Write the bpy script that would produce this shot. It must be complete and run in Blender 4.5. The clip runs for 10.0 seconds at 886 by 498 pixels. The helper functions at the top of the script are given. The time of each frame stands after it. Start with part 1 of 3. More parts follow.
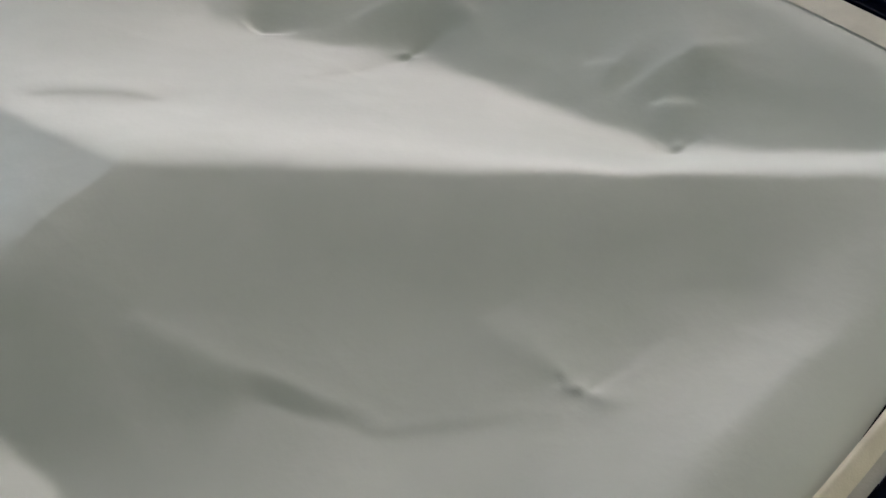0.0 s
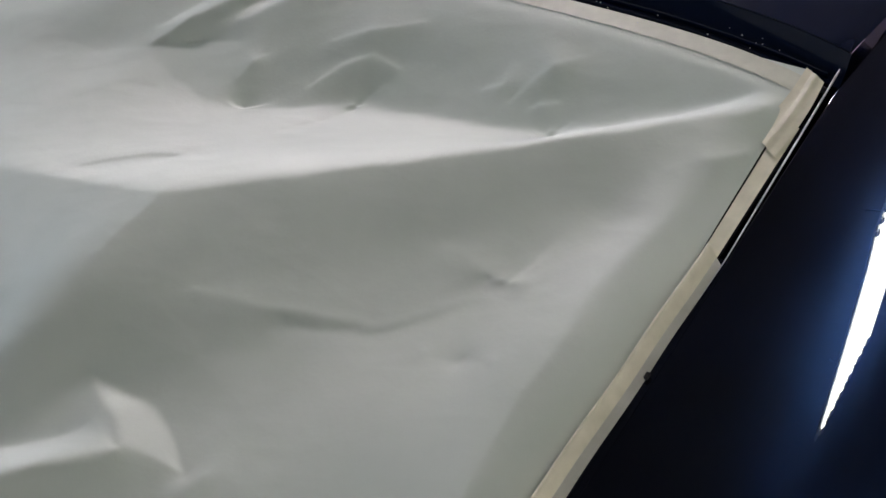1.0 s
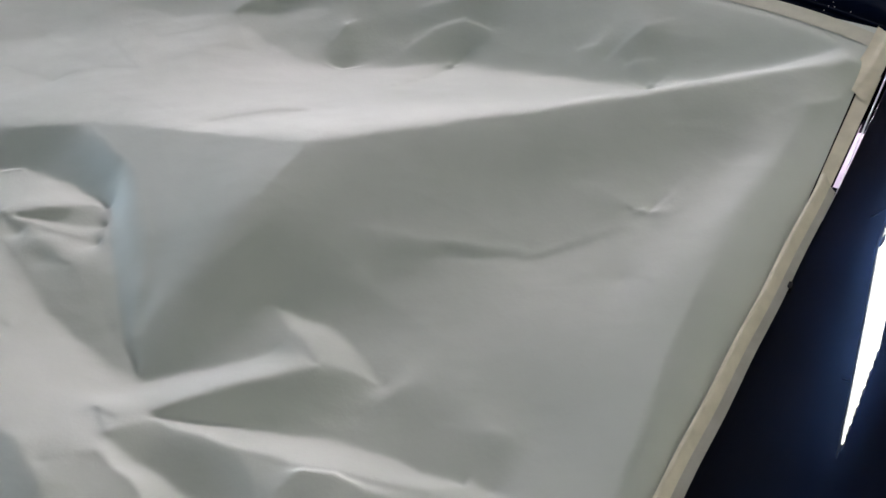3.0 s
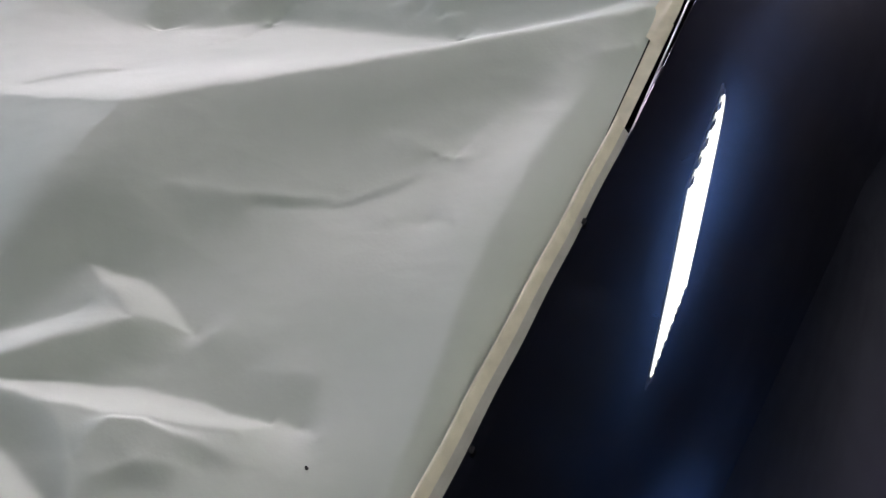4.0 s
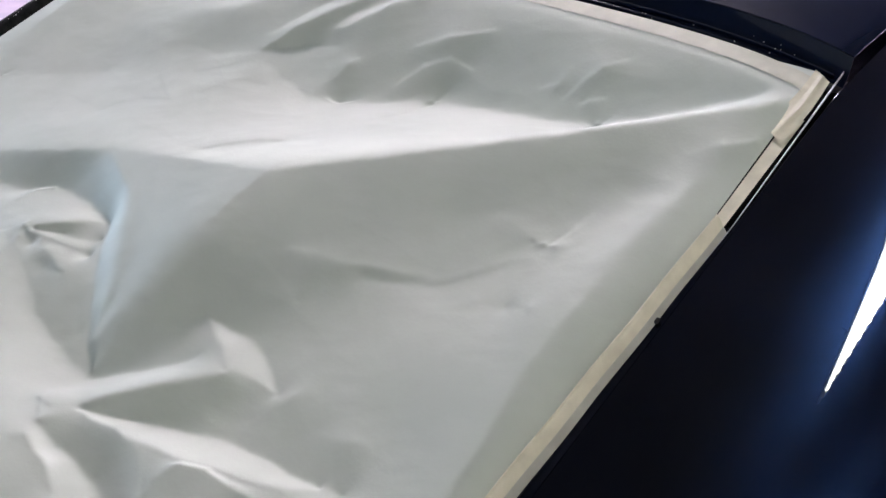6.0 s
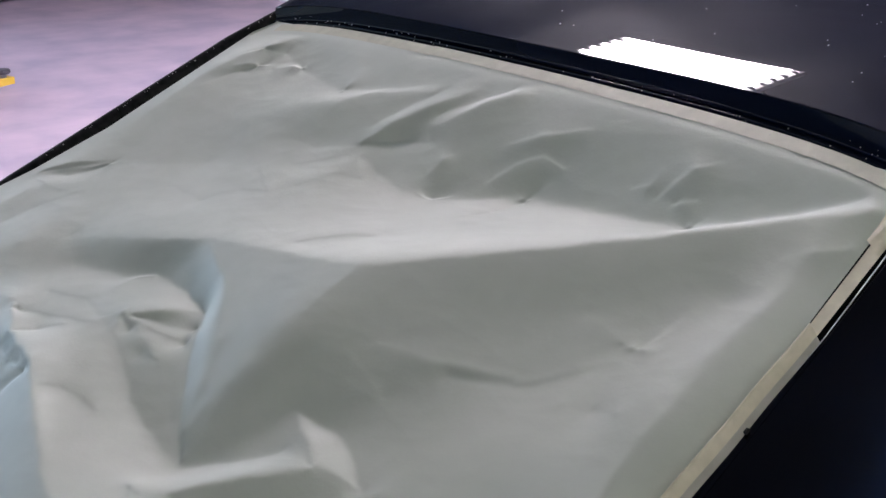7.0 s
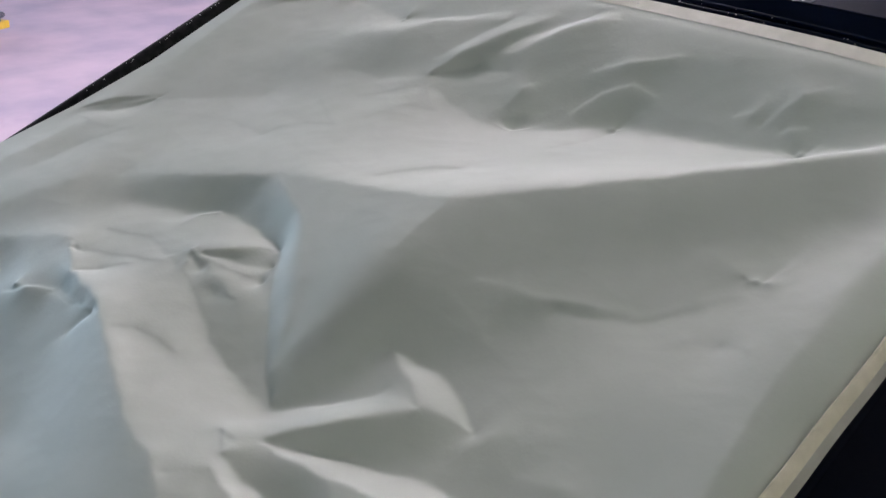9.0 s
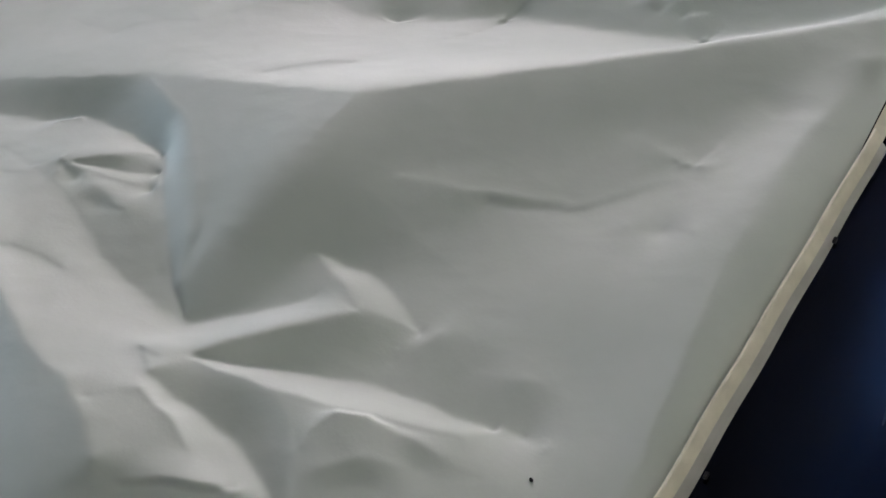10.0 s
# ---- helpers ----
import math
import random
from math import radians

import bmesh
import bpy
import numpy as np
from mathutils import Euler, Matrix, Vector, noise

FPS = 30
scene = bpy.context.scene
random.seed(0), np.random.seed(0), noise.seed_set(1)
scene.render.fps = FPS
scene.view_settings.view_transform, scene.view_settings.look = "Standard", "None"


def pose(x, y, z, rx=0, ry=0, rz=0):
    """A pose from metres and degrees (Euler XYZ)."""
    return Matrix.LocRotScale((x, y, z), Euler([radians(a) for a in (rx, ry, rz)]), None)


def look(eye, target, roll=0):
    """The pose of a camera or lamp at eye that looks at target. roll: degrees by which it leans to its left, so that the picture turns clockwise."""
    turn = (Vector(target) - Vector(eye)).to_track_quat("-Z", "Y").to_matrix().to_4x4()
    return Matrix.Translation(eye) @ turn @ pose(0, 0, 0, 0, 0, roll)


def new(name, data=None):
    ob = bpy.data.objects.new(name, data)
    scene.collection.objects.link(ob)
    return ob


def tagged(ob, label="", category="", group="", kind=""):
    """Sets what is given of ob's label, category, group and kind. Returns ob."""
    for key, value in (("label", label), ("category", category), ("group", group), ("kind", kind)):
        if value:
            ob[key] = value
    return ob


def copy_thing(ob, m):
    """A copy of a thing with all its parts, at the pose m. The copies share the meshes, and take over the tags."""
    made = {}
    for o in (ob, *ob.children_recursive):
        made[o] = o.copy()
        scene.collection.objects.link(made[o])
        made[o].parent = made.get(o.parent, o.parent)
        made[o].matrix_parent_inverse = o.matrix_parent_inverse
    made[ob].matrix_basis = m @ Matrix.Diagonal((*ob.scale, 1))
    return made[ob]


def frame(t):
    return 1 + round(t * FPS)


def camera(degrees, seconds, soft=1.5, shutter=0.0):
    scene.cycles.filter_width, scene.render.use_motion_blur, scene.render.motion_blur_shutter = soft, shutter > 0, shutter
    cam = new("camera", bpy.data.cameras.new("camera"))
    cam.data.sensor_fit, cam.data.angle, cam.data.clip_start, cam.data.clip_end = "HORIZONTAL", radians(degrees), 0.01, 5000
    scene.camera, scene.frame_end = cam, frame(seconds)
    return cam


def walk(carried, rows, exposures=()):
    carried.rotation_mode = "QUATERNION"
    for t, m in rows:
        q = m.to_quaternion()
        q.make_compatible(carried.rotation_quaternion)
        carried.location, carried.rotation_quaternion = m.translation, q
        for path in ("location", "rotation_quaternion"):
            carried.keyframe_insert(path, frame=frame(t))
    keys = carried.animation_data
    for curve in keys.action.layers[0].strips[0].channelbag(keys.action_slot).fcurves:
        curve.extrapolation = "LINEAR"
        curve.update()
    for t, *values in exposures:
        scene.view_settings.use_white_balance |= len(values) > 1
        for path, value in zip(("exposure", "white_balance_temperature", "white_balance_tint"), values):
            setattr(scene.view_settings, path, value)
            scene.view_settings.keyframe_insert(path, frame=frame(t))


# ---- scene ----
cam = camera(40, 10.0)
walk(cam, [
    (0.0, look((0.745, -0.642, 1.544), (0.146, -0.036, 1.019), 7.4)),
    (0.5, look((0.894, -0.725, 1.561), (0.294, -0.110, 1.049), 3.7)),
    (1.0, look((0.963, -0.866, 1.569), (0.352, -0.192, 1.153), 0.9)),
    (1.5, look((0.878, -0.987, 1.561), (0.316, -0.273, 1.143), 0.2)),
    (2.0, look((0.882, -1.044, 1.584), (0.341, -0.308, 1.177), 0.1)),
    (3.3, look((0.861, -1.109, 1.571), (0.352, -0.362, 1.143), 3.7)),
    (3.5, look((0.896, -1.106, 1.577), (0.408, -0.346, 1.147), 3.4)),
    (4.0, look((0.940, -1.098, 1.563), (0.499, -0.312, 1.130), 3.2)),
    (4.5, look((1.013, -1.032, 1.572), (0.510, -0.295, 1.121), 1.4)),
    (5.0, look((1.088, -0.967, 1.573), (0.518, -0.279, 1.123), 2.5)),
    (5.5, look((1.117, -0.962, 1.590), (0.479, -0.325, 1.156), 1.0)),
    (6.8, look((1.120, -0.961, 1.617), (0.391, -0.374, 1.265), -0.5)),
    (7.0, look((1.121, -0.956, 1.620), (0.374, -0.386, 1.279), -0.6)),
    (7.5, look((1.113, -0.953, 1.611), (0.341, -0.404, 1.290), -0.4)),
    (8.0, look((1.101, -0.940, 1.601), (0.321, -0.411, 1.268), -1.2)),
    (8.5, look((1.080, -0.957, 1.595), (0.311, -0.424, 1.242), 0.1)),
    (9.0, look((1.019, -1.007, 1.588), (0.290, -0.438, 1.206), -0.7)),
    (9.5, look((0.927, -1.068, 1.559), (0.289, -0.419, 1.144), -0.3)),
    (10.0, look((0.896, -1.093, 1.558), (0.330, -0.399, 1.113), 2.1)),
], exposures=[(0.0, 0.0, 6850, 9), (1.0, 0.10, 6580, 9.7), (2.2, 0.06, 6580, 9.7), (3.4, 0.06, 6540, 10.7), (4.5, 0.40, 6470, 12.1), (5.5, 0.64, 6470, 12.1), (6.8, 0.05, 6460, 11.9), (8.0, -0.12, 6480, 10.8), (10.0, -0.06, 6540, 9.7)])

# ---- world and lights ----
world = bpy.data.worlds.new("world")
scene.world = world
world.use_nodes = True
wt = world.node_tree
sky = wt.nodes.new("ShaderNodeTexSky")
sky.sky_type = "NISHITA"
sky.sun_disc = False
sky.sun_elevation, sky.sun_rotation = radians(40), radians(200)
wt.links.new(sky.outputs[0], wt.nodes["Background"].inputs[0])
wt.nodes["Background"].inputs[1].default_value = 0.1

TUBE_POWER = 42.0
FRONT_POWER = 147.0
FILL_POWER = 245.0
DOOR_POWER = 660.0

door_light = new("daylight_through_door", bpy.data.lights.new("daylight_through_door", "AREA"))
door_light.data.shape, door_light.data.size, door_light.data.size_y = "RECTANGLE", 4.0, 2.3
door_light.data.energy, door_light.data.color = DOOR_POWER, (0.53, 0.74, 0.95)
door_light.matrix_world = look((-11.9, -1.6, 1.3), (0, -0.5, 1.0))


# ---- materials ----
def shader(name, base, rough=0.5, metal=0.0, coat=0.0, spec=0.5):
    m = bpy.data.materials.new(name)
    m.use_nodes = True
    b = m.node_tree.nodes["Principled BSDF"]
    b.inputs["Base Color"].default_value = (*base, 1)
    b.inputs["Roughness"].default_value = rough
    b.inputs["Metallic"].default_value = metal
    b.inputs["Coat Weight"].default_value = coat
    b.inputs["Coat Roughness"].default_value = 0.012
    b.inputs["Specular IOR Level"].default_value = spec
    return m


def varied(m, scale, dark, light, detail=6.0, bump=0.0, bump_scale=None, rough=None, spread=(0.35, 0.65), distance=0.002):
    """Colour between dark and light by noise at real size, with fine relief and uneven gloss."""
    t = m.node_tree
    b = t.nodes["Principled BSDF"]
    co = t.nodes.new("ShaderNodeTexCoord")
    n = t.nodes.new("ShaderNodeTexNoise")
    n.inputs["Scale"].default_value, n.inputs["Detail"].default_value = scale, detail
    t.links.new(co.outputs["Object"], n.inputs["Vector"])
    r = t.nodes.new("ShaderNodeValToRGB")
    r.color_ramp.elements[0].position, r.color_ramp.elements[1].position = spread
    r.color_ramp.elements[0].color, r.color_ramp.elements[1].color = (*dark, 1), (*light, 1)
    t.links.new(n.outputs["Fac"], r.inputs["Fac"])
    t.links.new(r.outputs["Color"], b.inputs["Base Color"])
    if bump:
        f = t.nodes.new("ShaderNodeTexNoise")
        f.inputs["Scale"].default_value, f.inputs["Detail"].default_value = bump_scale or scale * 8, 5
        t.links.new(co.outputs["Object"], f.inputs["Vector"])
        k = t.nodes.new("ShaderNodeBump")
        k.inputs["Strength"].default_value, k.inputs["Distance"].default_value = bump, distance
        t.links.new(f.outputs["Fac"], k.inputs["Height"])
        t.links.new(k.outputs["Normal"], b.inputs["Normal"])
    if rough:
        q = t.nodes.new("ShaderNodeMapRange")
        q.inputs["To Min"].default_value, q.inputs["To Max"].default_value = rough
        t.links.new(n.outputs["Fac"], q.inputs["Value"])
        t.links.new(q.outputs["Result"], b.inputs["Roughness"])
    return m


def glow(name, colour, strength):
    m = bpy.data.materials.new(name)
    m.use_nodes = True
    b = m.node_tree.nodes["Principled BSDF"]
    b.inputs["Base Color"].default_value = (0.8, 0.8, 0.8, 1)
    b.inputs["Emission Color"].default_value = (*colour, 1)
    b.inputs["Emission Strength"].default_value = strength
    return m


PAPER = varied(shader("masking_paper", (0.6, 0.62, 0.57), 0.62, spec=0.25), 9, (0.566, 0.613, 0.555), (0.615, 0.658, 0.601), bump=0.12, bump_scale=260, distance=0.0008)
TAPE = varied(shader("masking_tape", (0.72, 0.66, 0.5), 0.55), 60, (0.60, 0.575, 0.43), (0.70, 0.665, 0.505), bump=0.3, bump_scale=900, distance=0.0006)
TOP_TAPE = varied(shader("pale_masking_tape", (0.6, 0.6, 0.5), 0.55), 60, (0.515, 0.52, 0.42), (0.59, 0.59, 0.48), bump=0.3, bump_scale=900, distance=0.0006)
MARGIN = varied(shader("thin_tape", (0.6, 0.59, 0.53), 0.6), 40, (0.47, 0.46, 0.41), (0.56, 0.55, 0.50), bump=0.3, bump_scale=700, distance=0.0006)
PAINT = shader("black_paint", (0.002, 0.004, 0.012), 0.24, metal=1.0, coat=1.0)


def smudged(m, scale, low, high):
    """Hazy wiped patches on gloss paint."""
    t = m.node_tree
    co, n, r = (t.nodes.new("ShaderNode" + k) for k in ("TexCoord", "TexNoise", "MapRange"))
    n.inputs["Scale"].default_value, n.inputs["Detail"].default_value, n.inputs["Distortion"].default_value = scale, 1, 0.4
    r.inputs["From Min"].default_value, r.inputs["From Max"].default_value = 0.35, 0.75
    r.inputs["To Min"].default_value, r.inputs["To Max"].default_value = low, high
    t.links.new(co.outputs["Object"], n.inputs["Vector"])
    t.links.new(n.outputs["Fac"], r.inputs["Value"])
    t.links.new(r.outputs["Result"], t.nodes["Principled BSDF"].inputs["Specular IOR Level"])


varied(PAINT, 4.0, (0.0009, 0.0024, 0.0076), (0.0030, 0.0080, 0.0270), detail=4, rough=(0.19, 0.30))
ROOF_PAINT = shader("black_roof_paint", (0.002, 0.005, 0.018), 0.4, coat=1.0, spec=0.01)
ROOF_PAINT.node_tree.nodes["Principled BSDF"].inputs["Specular Tint"].default_value = (0.72, 0.8, 1.0, 1)
ROOF_PAINT.node_tree.nodes["Principled BSDF"].inputs["Coat IOR"].default_value = 1.3
smudged(ROOF_PAINT, 3.0, 0.003, 0.017)
RUBBER = varied(shader("black_rubber", (0.01, 0.01, 0.011), 0.5, spec=0.2), 90, (0.006, 0.006, 0.007), (0.02, 0.02, 0.021), bump=0.3)
CHROME = shader("chrome", (0.52, 0.53, 0.56), 0.32, metal=1.0)
GLASS = shader("dark_glass", (0.01, 0.012, 0.012), 0.05)
CONCRETE = varied(shader("concrete", (0.4, 0.33, 0.36), 0.75), 2.4, (0.35, 0.303, 0.40), (0.485, 0.395, 0.485), detail=9, bump=0.2, bump_scale=60, rough=(0.55, 0.85))
SHEETING = varied(shader("roof_sheet", (0.08, 0.08, 0.085), 0.7), 1.5, (0.062, 0.068, 0.072), (0.092, 0.100, 0.106))
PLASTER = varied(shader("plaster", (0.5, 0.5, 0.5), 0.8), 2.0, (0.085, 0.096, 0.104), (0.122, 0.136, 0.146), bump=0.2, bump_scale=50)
# pale, for the unseen wall that throws light back onto the paper
BOUNCE_WALL = varied(shader("bounce_wall", (0.6, 0.62, 0.54), 0.8), 1.6, (0.58, 0.60, 0.50), (0.70, 0.72, 0.62), bump=0.2, bump_scale=50)
YELLOW = varied(shader("yellow_paint", (0.75, 0.5, 0.03), 0.45), 14, (0.56, 0.375, 0.04), (0.68, 0.47, 0.06), rough=(0.35, 0.6))
STEEL = varied(shader("grey_steel", (0.2, 0.22, 0.25), 0.5, metal=0.6), 20, (0.14, 0.15, 0.17), (0.3, 0.32, 0.35))
DARKPAD = shader("dark_rubber_pad", (0.06, 0.06, 0.08), 0.6)
TUBE = glow("lit_tube", (0.98, 0.99, 0.89), TUBE_POWER)
TUBE_WARM = glow("lit_pinkish_tube", (1.0, 0.895, 0.985), FRONT_POWER)
# for the added fill lamps only
TUBE_FILL = glow("fill_lamp_tube", (1.0, 0.895, 0.985), FILL_POWER)
WHITE = shader("white_enamel", (0.8, 0.8, 0.8), 0.35)


# ---- mesh helpers ----
def part(name, bm, material, parent=None, label="", smooth=False):
    me = bpy.data.meshes.new(name)
    bm.to_mesh(me)
    bm.free()
    me.materials.append(material)
    if smooth:
        me.polygons.foreach_set("use_smooth", [True] * len(me.polygons))
    ob = new(name, me)
    if parent:
        ob.parent = parent
    if label:
        ob["label"] = label
    return ob


def thing(name, label, category, at=Matrix(), group="", kind=""):
    ob = new(name)
    ob.matrix_world = at
    return tagged(ob, label, category, group, kind)


def box(bm, lo, hi, bevel=0.0):
    c = [(a + b) / 2 for a, b in zip(lo, hi)]
    d = [b - a for a, b in zip(lo, hi)]
    made = bmesh.ops.create_cube(bm, size=1, matrix=Matrix.LocRotScale(c, None, d))
    if bevel:
        edges = list({e for v in made["verts"] for e in v.link_edges})
        bmesh.ops.bevel(bm, geom=edges, offset=bevel, segments=2, affect="EDGES", profile=0.5)
    return bm


def tube(bm, a, b, r, r2=None, seg=20):
    a, b = Vector(a), Vector(b)
    m = Matrix.Translation((a + b) / 2) @ (b - a).to_track_quat("Z", "Y").to_matrix().to_4x4()
    bmesh.ops.create_cone(bm, cap_ends=True, segments=seg, radius1=r, radius2=r if r2 is None else r2, depth=(b - a).length, matrix=m)
    return bm


def sheet(f, na, nb, thick=0.0):
    """A curved panel: f(a, b) for a, b from 0 to 1 gives a place; thick: how far its back lies behind."""
    bm = bmesh.new()
    g = [[bm.verts.new(f(i / na, j / nb)) for j in range(nb + 1)] for i in range(na + 1)]
    for i in range(na):
        for j in range(nb):
            bm.faces.new((g[i][j], g[i + 1][j], g[i + 1][j + 1], g[i][j + 1]))
    bmesh.ops.recalc_face_normals(bm, faces=bm.faces)
    if thick:
        bmesh.ops.solidify(bm, geom=bm.faces[:], thickness=thick)
    return bm


# ---- the room ----
X0, X1, Y0, Y1, CEIL = -12.0, 9.0, -6.0, 12.0, 5.2
bm = bmesh.new()
box(bm, (X0, Y0, -0.2), (X1, Y1, 0.0))
tagged(part("floor", bm, CONCRETE), "stained pinkish-grey concrete workshop floor", "floor", kind="structure")
bm = bmesh.new()
box(bm, (X0, Y0, CEIL), (X1, Y1, CEIL + 0.2))
tagged(part("ceiling", bm, SHEETING), "grey sheet workshop ceiling", "ceiling", kind="structure")
DOOR_Y0, DOOR_Y1, DOOR_H = -3.8, 0.6, 2.6
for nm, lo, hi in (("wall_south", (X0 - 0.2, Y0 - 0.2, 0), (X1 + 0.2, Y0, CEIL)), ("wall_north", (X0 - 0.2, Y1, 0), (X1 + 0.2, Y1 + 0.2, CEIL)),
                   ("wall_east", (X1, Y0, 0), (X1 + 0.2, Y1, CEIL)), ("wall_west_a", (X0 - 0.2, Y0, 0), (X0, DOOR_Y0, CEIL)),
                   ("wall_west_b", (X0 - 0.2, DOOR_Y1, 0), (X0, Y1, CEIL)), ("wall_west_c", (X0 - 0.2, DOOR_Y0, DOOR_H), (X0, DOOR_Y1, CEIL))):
    # Unseen south wall is made pale to bounce fill light; the others stay dark.
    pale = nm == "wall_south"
    tagged(part(nm, box(bmesh.new(), lo, hi), BOUNCE_WALL if pale else PLASTER), "unseen workshop wall made pale to bounce fill light" if pale else "plain grey plaster workshop wall", "wall", kind="structure")


# ---- ceiling lamps ----
def fixture(at, lit, half_length, pitch, r, stagger=0.0):
    lamp = thing("ceiling_lamp", "white fluorescent ceiling fixture with six lit tubes", "ceiling lamp", at, group="ceiling lamps")
    bm = box(bmesh.new(), (-half_length - 0.05, -3.1 * pitch, 0.03), (half_length + 0.05, 3.1 * pitch, 0.09), 0.008)
    for v in bm.verts:
        v.co.x += v.co.y / pitch * stagger
    part("housing", bm, WHITE, lamp)
    for k in range(6):
        y, s = (k - 2.5) * pitch, (k - 2.5) * stagger
        part("tube", tube(bmesh.new(), (s - half_length, y, 0), (s + half_length, y, 0), r, seg=12), lit, lamp, smooth=True)
        for x in (s - half_length - 0.02, s + half_length + 0.02):
            part("tube_socket", box(bmesh.new(), (x - 0.02, y - 0.02, -0.02), (x + 0.02, y + 0.02, 0.03)), WHITE, lamp)
    for x in (-0.5, 0.5):
        part("hanger", tube(bmesh.new(), (x, 0, 0.085), (x, 0, CEIL - at.translation.z), 0.006, seg=8), STEEL, lamp)
    return lamp


fixture(pose(2.80, 1.19, 4.6, 0, 0, -20), TUBE, 0.55, 0.047, 0.017, -0.07)
fixture(pose(6.25, 0.81, 4.6, 0, 0, -13.5), TUBE, 0.6, 0.13, 0.030)
fixture(pose(-3.28, 2.60, 4.6, 0, 0, -4), TUBE_WARM, 0.65, 0.12, 0.036)
# two unseen lamps added ahead of the car to brighten the forward-facing folds
FILL_LAMP = fixture(pose(1.3, 6.9, 4.6, 0, 0, -13.5), TUBE_FILL, 0.65, 0.12, 0.036)
copy_thing(FILL_LAMP, pose(-1.53, 7.62, 4.6, 0, 0, -13.5))

# ---- the car ----
SLOPE = radians(26.8)
WIN = Matrix.Translation((0, 0, 1.30)) @ Matrix.Rotation(SLOPE, 4, "X")
BOW = 0.018


def half(v):
    """Half the width of the rear window at v metres up its slope from the top corners."""
    return 0.553 + 0.08 * -v if v < 0 else 0.553


def bowed(u):
    return BOW * (1 - (u / 0.6) ** 2)


def top_line(u):
    """Upper edge of the tape along the window's top."""
    return 0.016 - 0.020 * abs(u / 0.556) ** 7


def rear_edge(u):
    """Rear edge of the roof panel, up the slope."""
    return 0.042 - 0.022 * abs(u / 0.556) ** 5


def win(u, v, h=0.0):
    return WIN @ Vector((u, v, bowed(u) + h))


def top_z(y):
    """Height of the body at its upper side edge, along the car."""
    if y < -0.08:
        v = max(y / math.cos(SLOPE), -0.82)
        z = 1.30 + v * math.sin(SLOPE)
        return z - 0.03 * max(0, -0.73 - y) / 0.4
    if y < 0.2:
        d = y + 0.08
        return 1.2596 + 0.505 * d - 0.366 * d * d
    if y < 1.0:
        d = y - 0.2
        return 1.3723 + 0.30 * d - 0.24 * d * d
    if y < 1.75:
        return 1.4587 - 0.655 * (y - 1.0)
    return 0.967 - 0.16 * (y - 1.75)


def edge_x(y, side=1):
    if y < 0 and side < 0:
        return 0.582 + 0.018 * min(-y / 0.08, 1) + 0.17 * min(-y, 0.75)
    if y < 0:
        return 0.582 + 0.075 * min(-y, 0.75) / math.cos(SLOPE)
    if y < 1.0:
        return 0.582
    return 0.582 + 0.16 * min(y - 1.0, 0.75) - 0.05 * max(y - 1.75, 0)


def flank(side, y, w):
    """A place on the body's side, w metres out and down from the upper edge."""
    t0, t1, arc = radians(22), radians(74), 0.42
    x, z, n = edge_x(y, side), top_z(y), 24
    for k in range(n):
        d = w / n
        a = t0 + (t1 - t0) * min(0.72, (k + 0.5) * d / arc)
        x, z = x + d * math.cos(a), z - d * math.sin(a)
    return Vector((side * x, y, z))


def roof_at(x, y):
    e = edge_x(y)
    d = max(y - 0.4, 0)
    z = 1.331 + 0.38 * min(y, 0.4) - 0.42 * min(y, 0.4) ** 2 + 0.044 * d - 0.05 * d * d if 0 < y <= 1.01 else top_z(y) + 0.01
    return Vector((x, y, z + 0.002 * (1 - (x / e) ** 2) - (0.012 * (x / e) ** 6 if y > 0 else 0)))


car = thing("car", "glossy black saloon car with its rear window masked for painting", "car")
for side in (1, -1):
    part("quarter_panel", sheet(lambda a, b: flank(side, -1.2 + a * 1.8, b ** 1.6 * 0.52), 100, 48, 0.002), PAINT, car, smooth=True)
    part("body_side", sheet(lambda a, b: flank(side, 0.602 + a * 2.40, b * 0.52), 70, 30, 0.002), PAINT, car, smooth=True)
    part("sill_panel", sheet(lambda a, b: flank(side, -1.2 + a * 4.2, 0.52) - Vector((side * -0.03 * b, 0, b * (flank(side, -1.2 + a * 4.2, 0.52).z - 0.22))), 40, 6, 0.002), PAINT, car, smooth=True)
part("trim_strip", sheet(lambda a, b: WIN @ Vector((0.5775 + 0.10 * min(a * 0.25 - 0.02, 0.19) + 0.055 * max(0, a * 0.25 - 0.21) + 0.0017 * (1 - 0.7 * a ** 3) * (b - 0.5), 0.02 - a * 0.25, 0.0030 + 0.0014 * (1 - 0.5 * a) * math.sin(b * math.pi))), 60, 10), CHROME, car, "thin bright metal trim", smooth=True)
part("side_moulding", sheet(lambda a, b: WIN @ Vector((-edge_x(-a * 0.7, -1) + 0.016 - 0.03 * b, 0.03 - a * 0.78, -0.002 + 0.012 * math.sin(b * math.pi) ** 0.6)), 60, 10), RUBBER, car, "black rubber side moulding with chips", smooth=True)
part("side_seal", sheet(lambda a, b: WIN @ Vector((0.581 + 0.055 * (0.19 + 0.7 * a) + (0.003 + 0.020 * (0.19 + 0.7 * a)) * b, -0.19 - 0.7 * a, 0.0012 - 0.0010 * b)), 40, 4), PAINT, car, "black strip beside the taped window edge", smooth=True)
for v in (-0.300, -0.521):
    part("trim_clip", box(bmesh.new(), (-0.0014, -0.0025, -0.002), (0.0014, 0.0025, 0.0012), 0.0005), RUBBER, car).matrix_world = WIN @ pose(0.5815 + 0.07 * -v, v, 0.004, 0, 0, 4)
